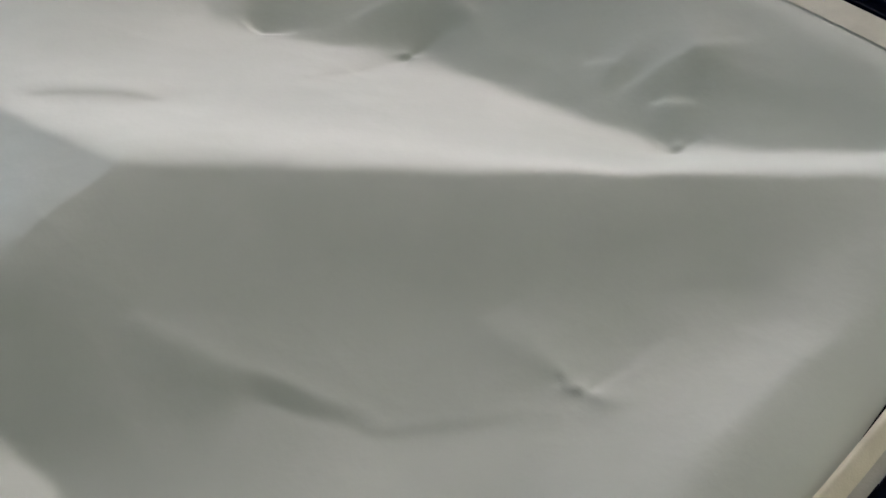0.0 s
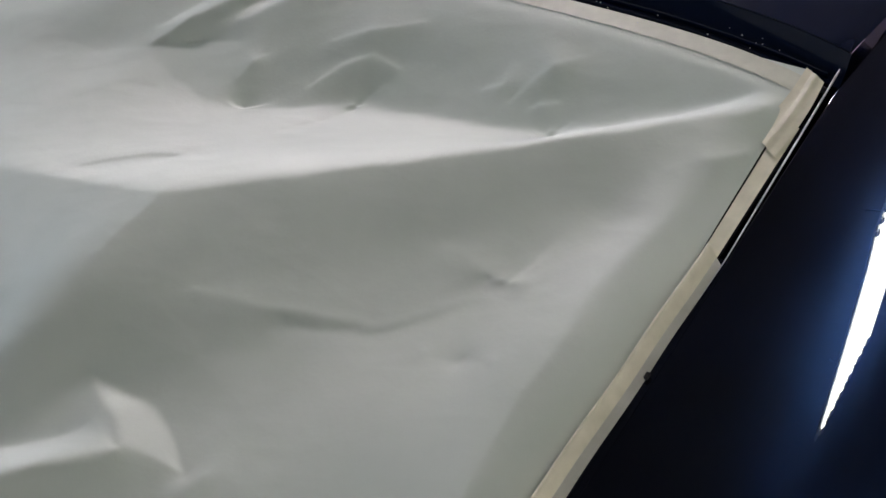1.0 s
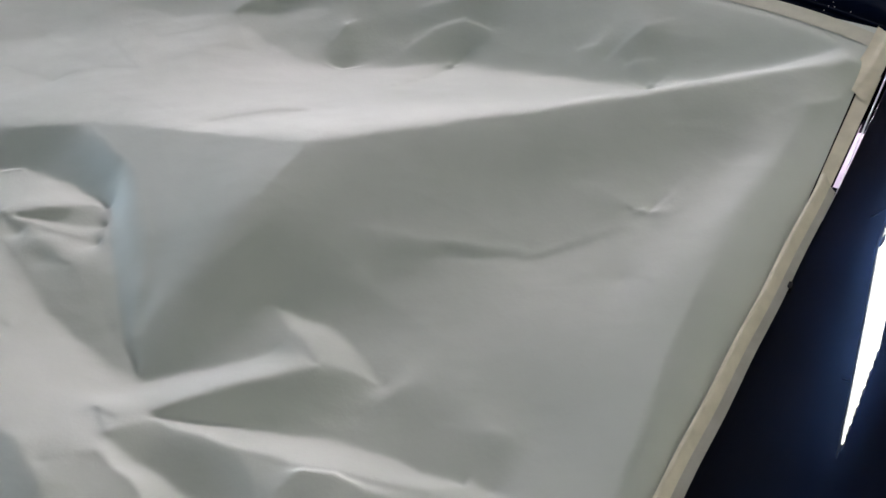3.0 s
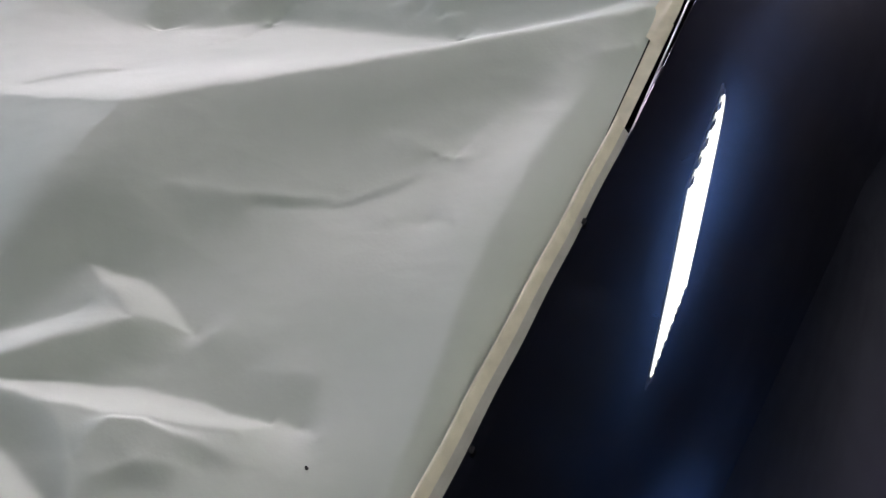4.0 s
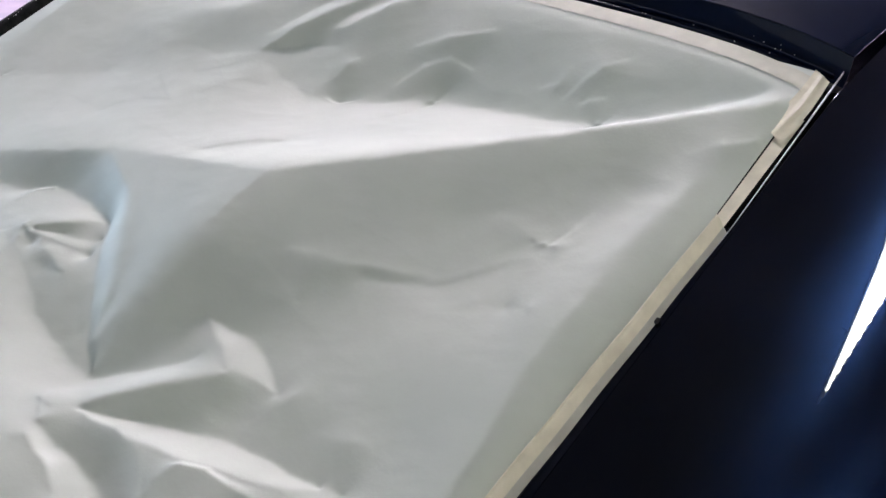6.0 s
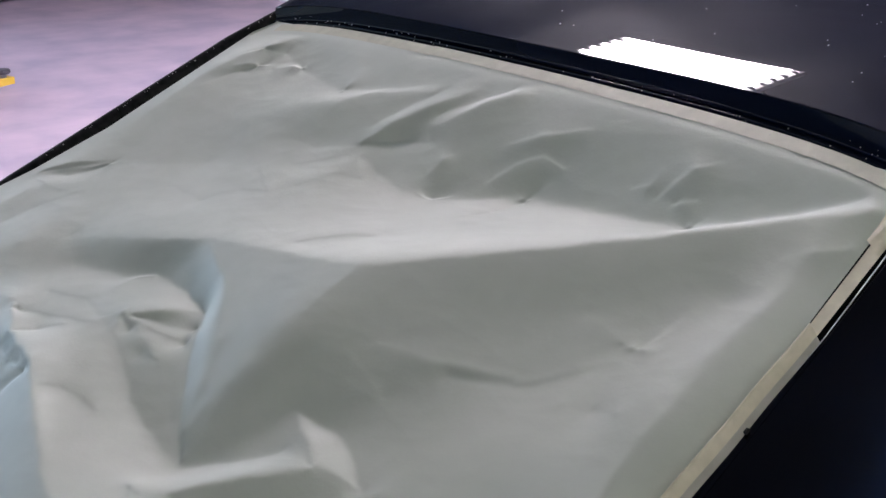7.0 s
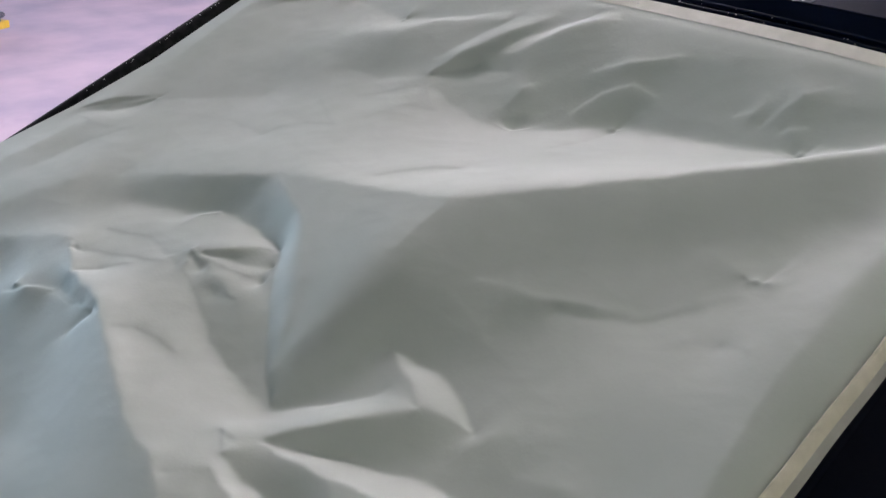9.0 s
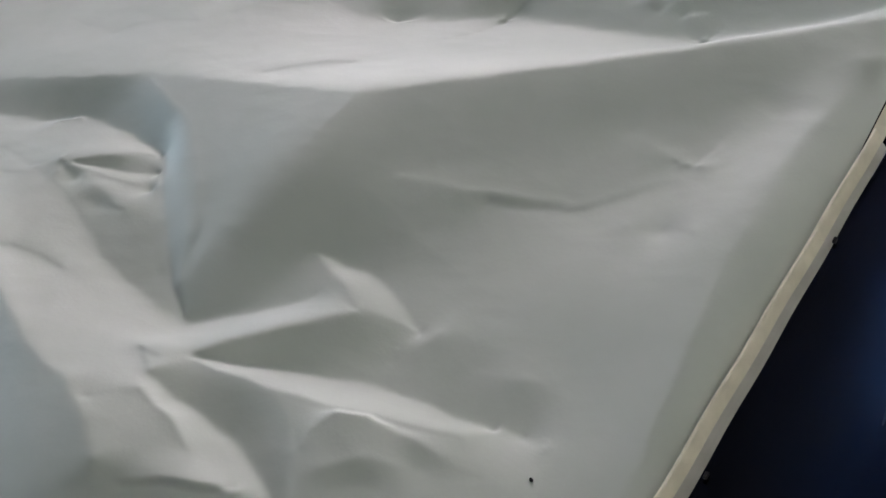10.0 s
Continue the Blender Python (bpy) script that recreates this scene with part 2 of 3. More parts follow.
part("roof", sheet(lambda a, b: roof_at((2 * b - 1) * edge_x(0.05), 0.89 * rear_edge((2 * b - 1) * 0.575) + a * a * (1.005 - 0.89 * rear_edge((2 * b - 1) * 0.575))), 90, 60, 0.002), ROOF_PAINT, car, smooth=True)
part("roof_lip", sheet(lambda a, b: roof_at((2 * b - 1) * 0.582, 0.89 * rear_edge((2 * b - 1) * 0.575)).lerp(win((2 * b - 1) * 0.582, rear_edge((2 * b - 1) * 0.575) - 0.016, -0.002), a) + Vector((0, 0.001, -0.0015 - 0.004 * math.sin(a * math.pi))), 10, 60), ROOF_PAINT, car, "rolled black rear edge of the roof", smooth=True)
for k, up, name in ((0.0155, 0.004, "seal_bead"), (0.006, 0.0045, "gutter_bead")):
    part(name, sheet(lambda a, b: win((2 * b - 1) * 0.57, rear_edge((2 * b - 1) * 0.575) - k - 0.004 * a, -0.002 + up * math.sin(a * math.pi)), 8, 60), ROOF_PAINT, car, "thin glossy black bead", smooth=True)
part("window_seal", sheet(lambda a, b: win(-0.592 + 1.168 * b, top_line((2 * b - 1) * 0.556) - 0.006 + a * (rear_edge((2 * b - 1) * 0.575) - 0.013 - top_line((2 * b - 1) * 0.556)), -0.003 + 0.003 * math.sin(a * math.pi)), 10, 60), RUBBER, car, "black rubber window seal", smooth=True)
sunroof = part("sunroof", sheet(lambda a, b: roof_at((2 * b - 1) * 0.40, 0.335 + 0.012 * (2 * b - 1) + a * 0.40) + Vector((0, 0, 0.0022)), 20, 30, 0.002), GLASS, car, "dark tinted glass sunroof", smooth=True)
part("sunroof_seal", sheet(lambda a, b: roof_at((2 * b - 1) * 0.405, 0.325 + 0.012 * (2 * b - 1) + a * 0.010) + Vector((0, 0, 0.0010 + 0.0016 * math.sin(a * math.pi))), 6, 30), RUBBER, sunroof, "black rubber seal", smooth=True)
part("trunk_lid", sheet(lambda a, b: roof_at((2 * b - 1) * edge_x(-1.2 + a * 0.44), -1.2 + a * 0.44), 20, 40, 0.002), PAINT, car, smooth=True)
part("windscreen", sheet(lambda a, b: roof_at((2 * b - 1) * edge_x(1.005 + a * 0.745), 1.005 + a * 0.745), 20, 30, 0.004), GLASS, car, smooth=True)
part("bonnet", sheet(lambda a, b: roof_at((2 * b - 1) * edge_x(1.755 + a * 1.245), 1.755 + a * 1.245), 20, 30, 0.002), PAINT, car, smooth=True)
part("rear_window", sheet(lambda a, b: WIN @ Vector(((2 * b - 1) * (half(0.03 - 0.86 * a) + 0.01), 0.03 - 0.86 * a, -0.04)), 30, 40, 0.004), GLASS, car, smooth=True)
for nm, y in (("rear_bumper", -1.2), ("front_bumper", 3.0)):
    part(nm, sheet(lambda a, b: Vector(((2 * a - 1) * flank(1, y, 0.5).x, y + (0.06 if y > 0 else -0.06) * math.sin(b * math.pi), top_z(y) * (1 - b) + 0.22 * b)), 20, 10, 0.002), PAINT, car, smooth=True)
for x in (-0.80, 0.80):
    for y in (-0.45, 2.2):
        bm = bmesh.new()
        tube(bm, (x - 0.10, y, 0.31), (x + 0.10, y, 0.31), 0.31, seg=40)
        bmesh.ops.bevel(bm, geom=[e for e in bm.edges if len(e.link_faces) == 2 and abs(e.verts[0].co.x - e.verts[1].co.x) < 1e-4], offset=0.03, segments=3, affect="EDGES")
        wheel = part("tyre", bm, RUBBER, car)
        part("rim", tube(bmesh.new(), (x - 0.105, y, 0.31), (x + 0.105, y, 0.31), 0.20, seg=30), STEEL, wheel)


# ---- the masking paper ----
NU, NV = 768, 576
VV = np.linspace(0.006, -0.93, NV + 1)
AA = np.linspace(0, 1, NU + 1)
right = np.minimum(0.558 - 0.105 * np.minimum(VV, 0), 0.572 - 0.048 * VV)
left = -(0.556 + 0.019 * np.clip(-VV / 0.03, 0, 1) - 0.115 * np.minimum(VV, 0) + np.clip(0.20 * (-0.3 - VV), 0, 0.08))
U = left[:, None] + (right - left)[:, None] * AA[None, :]
V = VV[:, None] + 0 * U
FOLDS, PLEATS = [], []


def fold(*places, crisp=1.0):
    """A line through places (across, up, height over the window's plane) where the sheet folds; crisp: 0 for a round roll."""
    FOLDS.extend((a, b, crisp) for a, b in zip(places, places[1:]))


def pleat(*places, crisp=0.9):
    """A smaller crease through places (across, up, height over the sheet round it)."""
    PLEATS.append((places, crisp))


# the long ridge across the pane, and its shoulder towards the far side
fold((0.175, -0.352, 0.058), (0.360, -0.208, 0.034), (0.536, -0.069, 0.014), (0.548, -0.050, 0.010), crisp=1.0)
fold((-0.092, -0.394, 0.037), (0.000, -0.381, 0.045), (0.172, -0.354, 0.058), crisp=0.6)
fold((-0.352, -0.479, 0.020), (-0.200, -0.430, 0.030), (-0.092, -0.394, 0.037), crisp=0.7)
fold((-0.483, -0.600, 0.028), (-0.413, -0.527, 0.029), (-0.352, -0.479, 0.020), crisp=0.2)
# the hollow above the ridge
fold((-0.165, -0.235, 0.005), (-0.080, -0.180, 0.003), (-0.020, -0.195, -0.003), (0.030, -0.203, -0.005), (0.070, -0.195, -0.010), (0.179, -0.145, -0.017), (0.379, -0.118, -0.013), (0.477, -0.066, -0.005), (0.526, -0.036, 0.002), crisp=0.14)
# rounded shoulder from the ridge's knee down to the low notch
fold((0.175, -0.352, 0.058), (0.174, -0.388, 0.0585), (0.172, -0.420, 0.0575), crisp=0.35)
fold((0.168, -0.445, 0.0555), (0.160, -0.500, 0.0465), (0.155, -0.545, 0.036), (0.164, -0.580, 0.026), (0.176, -0.605, 0.018), crisp=0)
# the flank left of the shoulder, and the valley under it
fold((0.022, -0.432, 0.0435), (0.098, -0.488, 0.0440), (0.130, -0.535, 0.037), (0.148, -0.575, 0.027), crisp=0)
fold((-0.092, -0.394, 0.037), (-0.040, -0.411, 0.0405), (0.022, -0.432, 0.0435), crisp=0.3)
fold((-0.284, -0.504, 0.016), (-0.181, -0.478, 0.014), (-0.140, -0.456, 0.016), (-0.058, -0.457, 0.018), (0.003, -0.466, 0.019), crisp=0.7)
fold((0.003, -0.466, 0.021), (0.041, -0.501, 0.029), (0.079, -0.531, 0.030), (0.128, -0.575, 0.022), (0.175, -0.602, 0.017), crisp=0.1)
# the plateau of the knot, and the low line that ends it
fold((-0.252, -0.553, 0.027), (-0.171, -0.532, 0.028), (-0.117, -0.540, 0.033), (-0.085, -0.523, 0.035), crisp=0.4)
fold((-0.252, -0.597, 0.036), (-0.109, -0.552, 0.036), crisp=0.3)
fold((-0.070, -0.545, 0.035), (-0.029, -0.556, 0.034), (0.018, -0.572, 0.030), (0.053, -0.588, 0.027), (0.105, -0.598, 0.022), (0.178, -0.604, 0.0175), crisp=0.9)
fold((-0.020, -0.532, 0.035), (0.034, -0.540, 0.0325), (0.075, -0.552, 0.0285), (0.120, -0.580, 0.0215), crisp=0.1)
# petals of the knot
fold((-0.080, -0.521, 0.036), (-0.039, -0.496, 0.034), (-0.005, -0.470, 0.022), crisp=1.0)
fold((-0.066, -0.517, 0.033), (-0.020, -0.503, 0.027), (0.020, -0.488, 0.021), crisp=0.6)
fold((-0.077, -0.523, 0.036), (-0.038, -0.521, 0.034), (0.006, -0.513, 0.028), (0.030, -0.508, 0.023), crisp=0.9)
fold((-0.157, -0.497, 0.024), (-0.156, -0.476, 0.020), (-0.136, -0.461, 0.018), crisp=0.6)
# bulge over the lower edge, falling to the far side
fold((-0.268, -0.591, 0.038), (-0.196, -0.619, 0.047), (-0.096, -0.629, 0.058), (-0.002, -0.661, 0.063), (0.121, -0.703, 0.067), crisp=0.7)
fold((0.121, -0.703, 0.067), (0.179, -0.709, 0.069), (0.222, -0.727, 0.068), (0.253, -0.745, 0.066), crisp=0.3)
fold((-0.285, -0.668, 0.030), (-0.204, -0.644, 0.035), (-0.092, -0.644, 0.049), crisp=0.6)
fold((-0.092, -0.644, 0.049), (-0.126, -0.688, 0.031), crisp=0.1)
fold((-0.370, -0.722, 0.002), (-0.094, -0.800, 0.004), crisp=0)
# the low notch and the triangular flap beside it
fold((0.179, -0.605, 0.018), (0.234, -0.566, 0.021), (0.270, -0.535, 0.024), crisp=0.6)
fold((0.237, -0.499, 0.025), (0.295, -0.490, 0.016), (0.322, -0.495, 0.013), (0.367, -0.518, 0.012), crisp=0.8)
fold((0.237, -0.499, 0.025), (0.290, -0.518, 0.028), (0.318, -0.532, 0.029), (0.367, -0.518, 0.012), crisp=1.0)
fold((0.237, -0.628, 0.045), (0.280, -0.579, 0.041), (0.318, -0.534, 0.030), crisp=1.0)
# folds fanning out towards the corner
fold((0.240, -0.634, 0.043), (0.304, -0.602, 0.028), (0.375, -0.572, 0.013), (0.470, -0.562, 0.005), crisp=0.8)
fold((0.244, -0.638, 0.046), (0.322, -0.628, 0.045), (0.377, -0.616, 0.042), (0.464, -0.584, 0.022), (0.474, -0.563, 0.008), crisp=0.6)
fold((0.224, -0.668, 0.055), (0.265, -0.669, 0.042), (0.309, -0.671, 0.035), (0.345, -0.681, 0.034), (0.385, -0.700, 0.033), crisp=0.9)
fold((0.326, -0.630, 0.045), (0.352, -0.642, 0.044), (0.381, -0.664, 0.042), (0.398, -0.688, 0.039), crisp=0.5)
fold((0.203, -0.710, 0.066), (0.232, -0.683, 0.060), (0.275, -0.690, 0.054), (0.300, -0.700, 0.050), crisp=0.3)
fold((0.191, -0.651, 0.050), (0.222, -0.664, 0.056), (0.243, -0.638, 0.046), crisp=0.9)
fold((0.280, -0.746, 0.052), (0.357, -0.705, 0.044), crisp=0.3)
fold((0.415, -0.663, 0.036), (0.492, -0.632, 0.022), crisp=0)
# slack along the taped side
fold((0.542, -0.165, 0.012), (0.540, -0.264, 0.018), (0.546, -0.357, 0.0215), (0.556, -0.427, 0.020), (0.567, -0.485, 0.0155), (0.582, -0.600, 0.007), crisp=0.025)
fold((0.402, -0.364, 0.013), (0.474, -0.276, 0.010), (0.505, -0.200, 0.008), crisp=0)
fold((0.419, -0.500, 0.013), (0.499, -0.510, 0.010), crisp=0)
# far side strip
fold((-0.615, -0.416, 0.006), (-0.506, -0.355, 0.004), (-0.320, -0.280, 0.000), crisp=0.2)
fold((-0.560, -0.290, 0.008), (-0.534, -0.146, 0.015), (-0.501, -0.094, 0.0175), (-0.470, -0.055, 0.0145), (-0.455, -0.030, 0.010), crisp=0.6)
# the sheet dips below the top tape, then swells
fold((-0.440, -0.056, 0.0035), (-0.350, -0.078, 0.0020), (-0.239, -0.096, 0.0070), (-0.127, -0.064, 0.0125), (-0.077, -0.044, 0.0150), crisp=0.1)
fold((-0.325, -0.192, 0.0080), (-0.269, -0.146, 0.0130), (-0.197, -0.123, 0.0165), (-0.165, -0.096, 0.0165), (-0.124, -0.080, 0.0160), (-0.069, -0.060, 0.0155), crisp=0.04)
fold((-0.224, -0.199, 0.0045), (-0.164, -0.195, 0.0025), (-0.102, -0.172, 0.0045), crisp=0.3)
# wrinkles fanning up to the top tape
pleat((-0.100, -0.166, 0.001), (-0.072, -0.123, 0.005), (-0.039, -0.080, 0.004), (-0.011, -0.046, 0.0005), crisp=0.35)
pleat((-0.090, -0.164, -0.001), (-0.051, -0.144, -0.004), (0.002, -0.130, -0.001))
pleat((-0.012, -0.106, 0.001), (0.031, -0.063, 0.005), (0.063, -0.035, 0.004), (0.089, -0.020, 0.0), crisp=0.3)
pleat((0.112, -0.093, 0.001), (0.143, -0.073, 0.003), (0.196, -0.047, 0.0), crisp=0.3)
pleat((0.120, -0.145, 0.0), (0.136, -0.114, 0.0014), (0.162, -0.095, 0.0016), (0.198, -0.097, 0.0), crisp=0.3)
pleat((0.178, -0.146, -0.002), (0.185, -0.130, -0.002), (0.194, -0.116, -0.0005))
pleat((0.177, -0.146, -0.003), (0.168, -0.180, -0.0018), (0.158, -0.211, 0.0))
pleat((0.034, -0.173, 0.0), (0.043, -0.144, 0.0025), (0.046, -0.132, 0.0))
pleat((0.054, -0.192, -0.001), (0.070, -0.194, -0.003), (0.089, -0.179, -0.001))
pleat((-0.112, -0.145, 0.0), (-0.088, -0.098, -0.0016), (-0.050, -0.050, -0.001))
pleat((-0.022, -0.090, 0.0), (0.018, -0.047, -0.0016), (0.050, -0.022, -0.0008))
# wrinkles by the taped corner
pleat((0.365, -0.116, 0.0), (0.385, -0.117, -0.0018), (0.399, -0.101, 0.0))
pleat((0.297, -0.094, 0.0), (0.313, -0.086, 0.001), (0.316, -0.063, 0.0), crisp=0.4)
pleat((0.352, -0.098, 0.0), (0.360, -0.095, 0.001), (0.375, -0.086, 0.0))
pleat((0.329, -0.097, 0.0), (0.351, -0.055, 0.0025), (0.373, -0.039, 0.0), crisp=0.3)
pleat((0.518, -0.137, 0.0), (0.540, -0.120, 0.003), (0.560, -0.098, 0.002))
# creases in the bright field
pleat((-0.105, -0.263, 0.0), (-0.084, -0.226, 0.0013), (-0.040, -0.212, 0.0), crisp=0.1)
pleat((-0.133, -0.292, 0.0004), (-0.219, -0.255, 0.0), crisp=0.2)
pleat((-0.133, -0.292, 0.0004), (-0.179, -0.301, 0.0), crisp=0.2)
pleat((0.043, -0.348, 0.0), (0.080, -0.319, 0.0008), (0.116, -0.297, 0.0003), crisp=0.1)
# star creases in the plain field
pleat((0.455, -0.281, 0.0), (0.466, -0.280, 0.0015), (0.476, -0.280, 0.0))
pleat((0.475, -0.279, 0.0012), (0.493, -0.273, 0.0))
pleat((0.473, -0.278, -0.0008), (0.475, -0.243, -0.001), (0.483, -0.221, 0.0), crisp=0.2)
pleat((0.464, -0.279, 0.0005), (0.430, -0.275, 0.0012), (0.407, -0.270, 0.0), crisp=0.2)
pleat((0.343, -0.390, 0.0), (0.375, -0.379, -0.0002), (0.406, -0.365, -0.0006), crisp=0.3)
pleat((0.406, -0.365, -0.0006), (0.431, -0.343, -0.0008), (0.453, -0.318, -0.0008), (0.468, -0.300, 0.0), crisp=0.08)
pleat((0.457, -0.359, 0.0), (0.485, -0.352, -0.0035), (0.513, -0.346, 0.0))
pleat((0.262, -0.402, 0.0), (0.325, -0.384, 0.0020), (0.369, -0.366, 0.0014), (0.400, -0.355, 0.0), crisp=0.05)
pleat((0.228, -0.422, 0.0004), (0.262, -0.430, 0.0014), (0.307, -0.440, 0.0), crisp=0.1)
pleat((0.369, -0.553, 0.0), (0.385, -0.515, 0.003), (0.409, -0.498, 0.0), crisp=0.2)
pleat((0.433, -0.527, 0.0), (0.468, -0.518, 0.0015), (0.491, -0.514, 0.0))
pleat((0.476, -0.556, -0.0005), (0.494, -0.556, -0.0035), (0.515, -0.560, 0.0))
# creases by the near corner
pleat((0.372, -0.662, 0.001), (0.371, -0.639, 0.002), (0.379, -0.618, 0.003), (0.398, -0.610, 0.003), (0.442, -0.607, 0.002), (0.493, -0.604, 0.0), crisp=0.4)
pleat((0.395, -0.658, 0.002), (0.416, -0.638, 0.004), (0.457, -0.620, 0.0))
pleat((0.278, -0.745, 0.003), (0.320, -0.720, 0.005), (0.358, -0.706, 0.002))
pleat((0.191, -0.651, 0.0015), (0.215, -0.649, 0.0))
# small creases in the knot
pleat((-0.076, -0.527, -0.001), (-0.051, -0.535, -0.003), (-0.041, -0.527, 0.0))
pleat((-0.029, -0.549, 0.0), (0.000, -0.551, -0.002), (0.040, -0.540, 0.0))
pleat((-0.099, -0.531, 0.0), (-0.085, -0.523, 0.002), (-0.077, -0.521, 0.001))
pleat((-0.105, -0.543, 0.0), (-0.085, -0.545, -0.0015), (-0.073, -0.534, 0.0))
# creases on the bulge and the far side
pleat((-0.190, -0.617, -0.001), (-0.171, -0.599, -0.0038), (-0.143, -0.575, 0.0))
pleat((-0.208, -0.652, 0.0), (-0.141, -0.646, -0.0008), (-0.075, -0.640, -0.0004))
pleat((-0.113, -0.681, 0.0), (-0.075, -0.642, -0.0006))
pleat((-0.032, -0.641, 0.0), (-0.015, -0.627, -0.0012), (0.019, -0.622, -0.0012), (0.045, -0.620, 0.0))
pleat((-0.462, -0.650, 0.002), (-0.383, -0.623, 0.004), (-0.279, -0.590, 0.003), (-0.228, -0.592, 0.0), crisp=0.3)
pleat((-0.620, -0.417, 0.001), (-0.578, -0.384, 0.004), (-0.501, -0.340, 0.0), crisp=0.5)
pleat((-0.610, -0.560, 0.002), (-0.585, -0.505, 0.003), (-0.575, -0.460, 0.002), crisp=0.3)
pleat((-0.530, -0.530, -0.002), (-0.510, -0.470, -0.0025), (-0.470, -0.420, 0.0), crisp=0.2)
pleat((-0.612, -0.431, 0.0), (-0.558, -0.432, 0.0025), (-0.505, -0.429, 0.0), crisp=0.6)
pleat((-0.612, -0.420, 0.0), (-0.555, -0.399, -0.0025), (-0.506, -0.362, -0.002), (-0.488, -0.335, 0.0), crisp=0.4)
pleat((-0.311, -0.686, 0.0), (-0.254, -0.662, 0.002), (-0.197, -0.642, 0.0), crisp=0.5)
pleat((-0.317, -0.338, 0.0), (-0.223, -0.341, -0.003), (-0.204, -0.317, 0.0), crisp=0.2)
# crumpled corner by the far pillar
pleat((-0.512, -0.170, 0.0), (-0.479, -0.122, -0.0028), (-0.447, -0.087, -0.0028), (-0.414, -0.070, 0.0), crisp=0.7)
pleat((-0.504, -0.081, 0.0), (-0.478, -0.066, -0.0028), (-0.437, -0.057, 0.0))
pleat((-0.496, -0.116, 0.0), (-0.471, -0.103, 0.0020), (-0.446, -0.094, 0.0))
pleat((-0.421, -0.093, 0.0), (-0.383, -0.080, 0.0045), (-0.361, -0.070, 0.0))
pleat((-0.228, -0.100, 0.0), (-0.228, -0.079, 0.0020), (-0.236, -0.048, 0.0), crisp=0.3)


def lines_on(step, lines):
    """How firmly, and at what height, the folds hold the sheet on a grid of every step-th row and column, and how freely it bends there."""
    u, v = U[::step, ::step], V[::step, ::step]
    hold, z, free, stiff = 0 * u, 0 * u, 0 * u, 0 * u
    cell = 1.25 * step / NU
    u, v = u + 0.0010 * np.sin(u * 71 + v * 140), v + 0.0010 * np.sin(u * 133 - v * 52 + 2)
    for (ax, ay, az), (bx, by, bz), crisp in lines:
        dx, dy = bx - ax, by - ay
        s = np.clip(((u - ax) * dx + (v - ay) * dy) / (dx * dx + dy * dy), 0, 1)
        d = np.hypot(u - ax - s * dx, v - ay - s * dy)
        w = np.exp(-(d / (0.6 * cell)) ** 2) * (d < 1.3 * cell)
        hold, z, free = hold + w, z + w * (az + (bz - az) * s), np.maximum(free, crisp * (d < 0.8 * cell))
        if not crisp:
            stiff = np.maximum(stiff, np.exp(-(d / 0.022) ** 2))
    return 12 / step * np.minimum(hold, 1.0), z / np.maximum(hold, 1e-9), free, stiff


def bends(z):
    return z[:, 2:] - 2 * z[:, 1:-1] + z[:, :-2], z[2:] - 2 * z[1:-1] + z[:-2], z[1:, 1:] - z[1:, :-1] - z[:-1, 1:] + z[:-1, :-1]


def unbend(a, b, c, shape):
    """The transpose of bends()."""
    z = np.zeros(shape)
    z[:, 2:] += a
    z[:, 1:-1] -= 2 * a
    z[:, :-2] += a
    z[2:] += b
    z[1:-1] -= 2 * b
    z[:-2] += b
    z[1:, 1:] += c
    z[1:, :-1] -= c
    z[:-1, 1:] -= c
    z[:-1, :-1] += c
    return z


def drape(z, hold, target, free, stiff, rounds, tries, blunt):
    """Paper does not stretch: it bends along its folds and stays nearly flat between them."""
    for _ in range(rounds):
        a, b, c = bends(z)
        k = np.zeros(z.shape)
        k[:, 1:-1] += a * a
        k[1:-1] += b * b
        k[:-1, :-1] += 2 * c * c
        k = (k + 0.25 * (np.roll(k, 1, 0) + np.roll(k, -1, 0) + np.roll(k, 1, 1) + np.roll(k, -1, 1))) / 2
        w = np.maximum(blunt / np.sqrt(k + blunt * blunt), stiff) / (1 + 400 * free ** 2)
        wa, wb, wc = w[:, 1:-1], w[1:-1], 2 * w[:-1, :-1]

        def pull(q):
            a, b, c = bends(q)
            return unbend(wa * a, wb * b, wc * c, q.shape) + hold * q

        scale = 1 / (hold + 14 * w)
        r = hold * target - pull(z)
        y = scale * r
        p, ry = y, np.sum(r * y)
        for _ in range(tries):
            q = pull(p)
            g = ry / np.sum(p * q)
            z, r = z + g * p, r - g * q
            y = scale * r
            rn = np.sum(r * y)
            p, ry = y + rn / ry * p, rn
    return z


def finer(z, shape):
    out = np.zeros((2 * z.shape[0] - 1, 2 * z.shape[1] - 1))
    out[::2, ::2] = z
    out[1::2, ::2] = 0.5 * (z[1:] + z[:-1])
    out[:, 1::2] = 0.5 * (out[:, 2::2] + out[:, :-2:2])
    return out[:shape[0], :shape[1]]


def softened(z, rounds):
    for _ in range(rounds):
        m = z.copy()
        m[1:-1, 1:-1] = 0.25 * (z[2:, 1:-1] + z[:-2, 1:-1] + z[1:-1, 2:] + z[1:-1, :-2])
        z = m
    return z


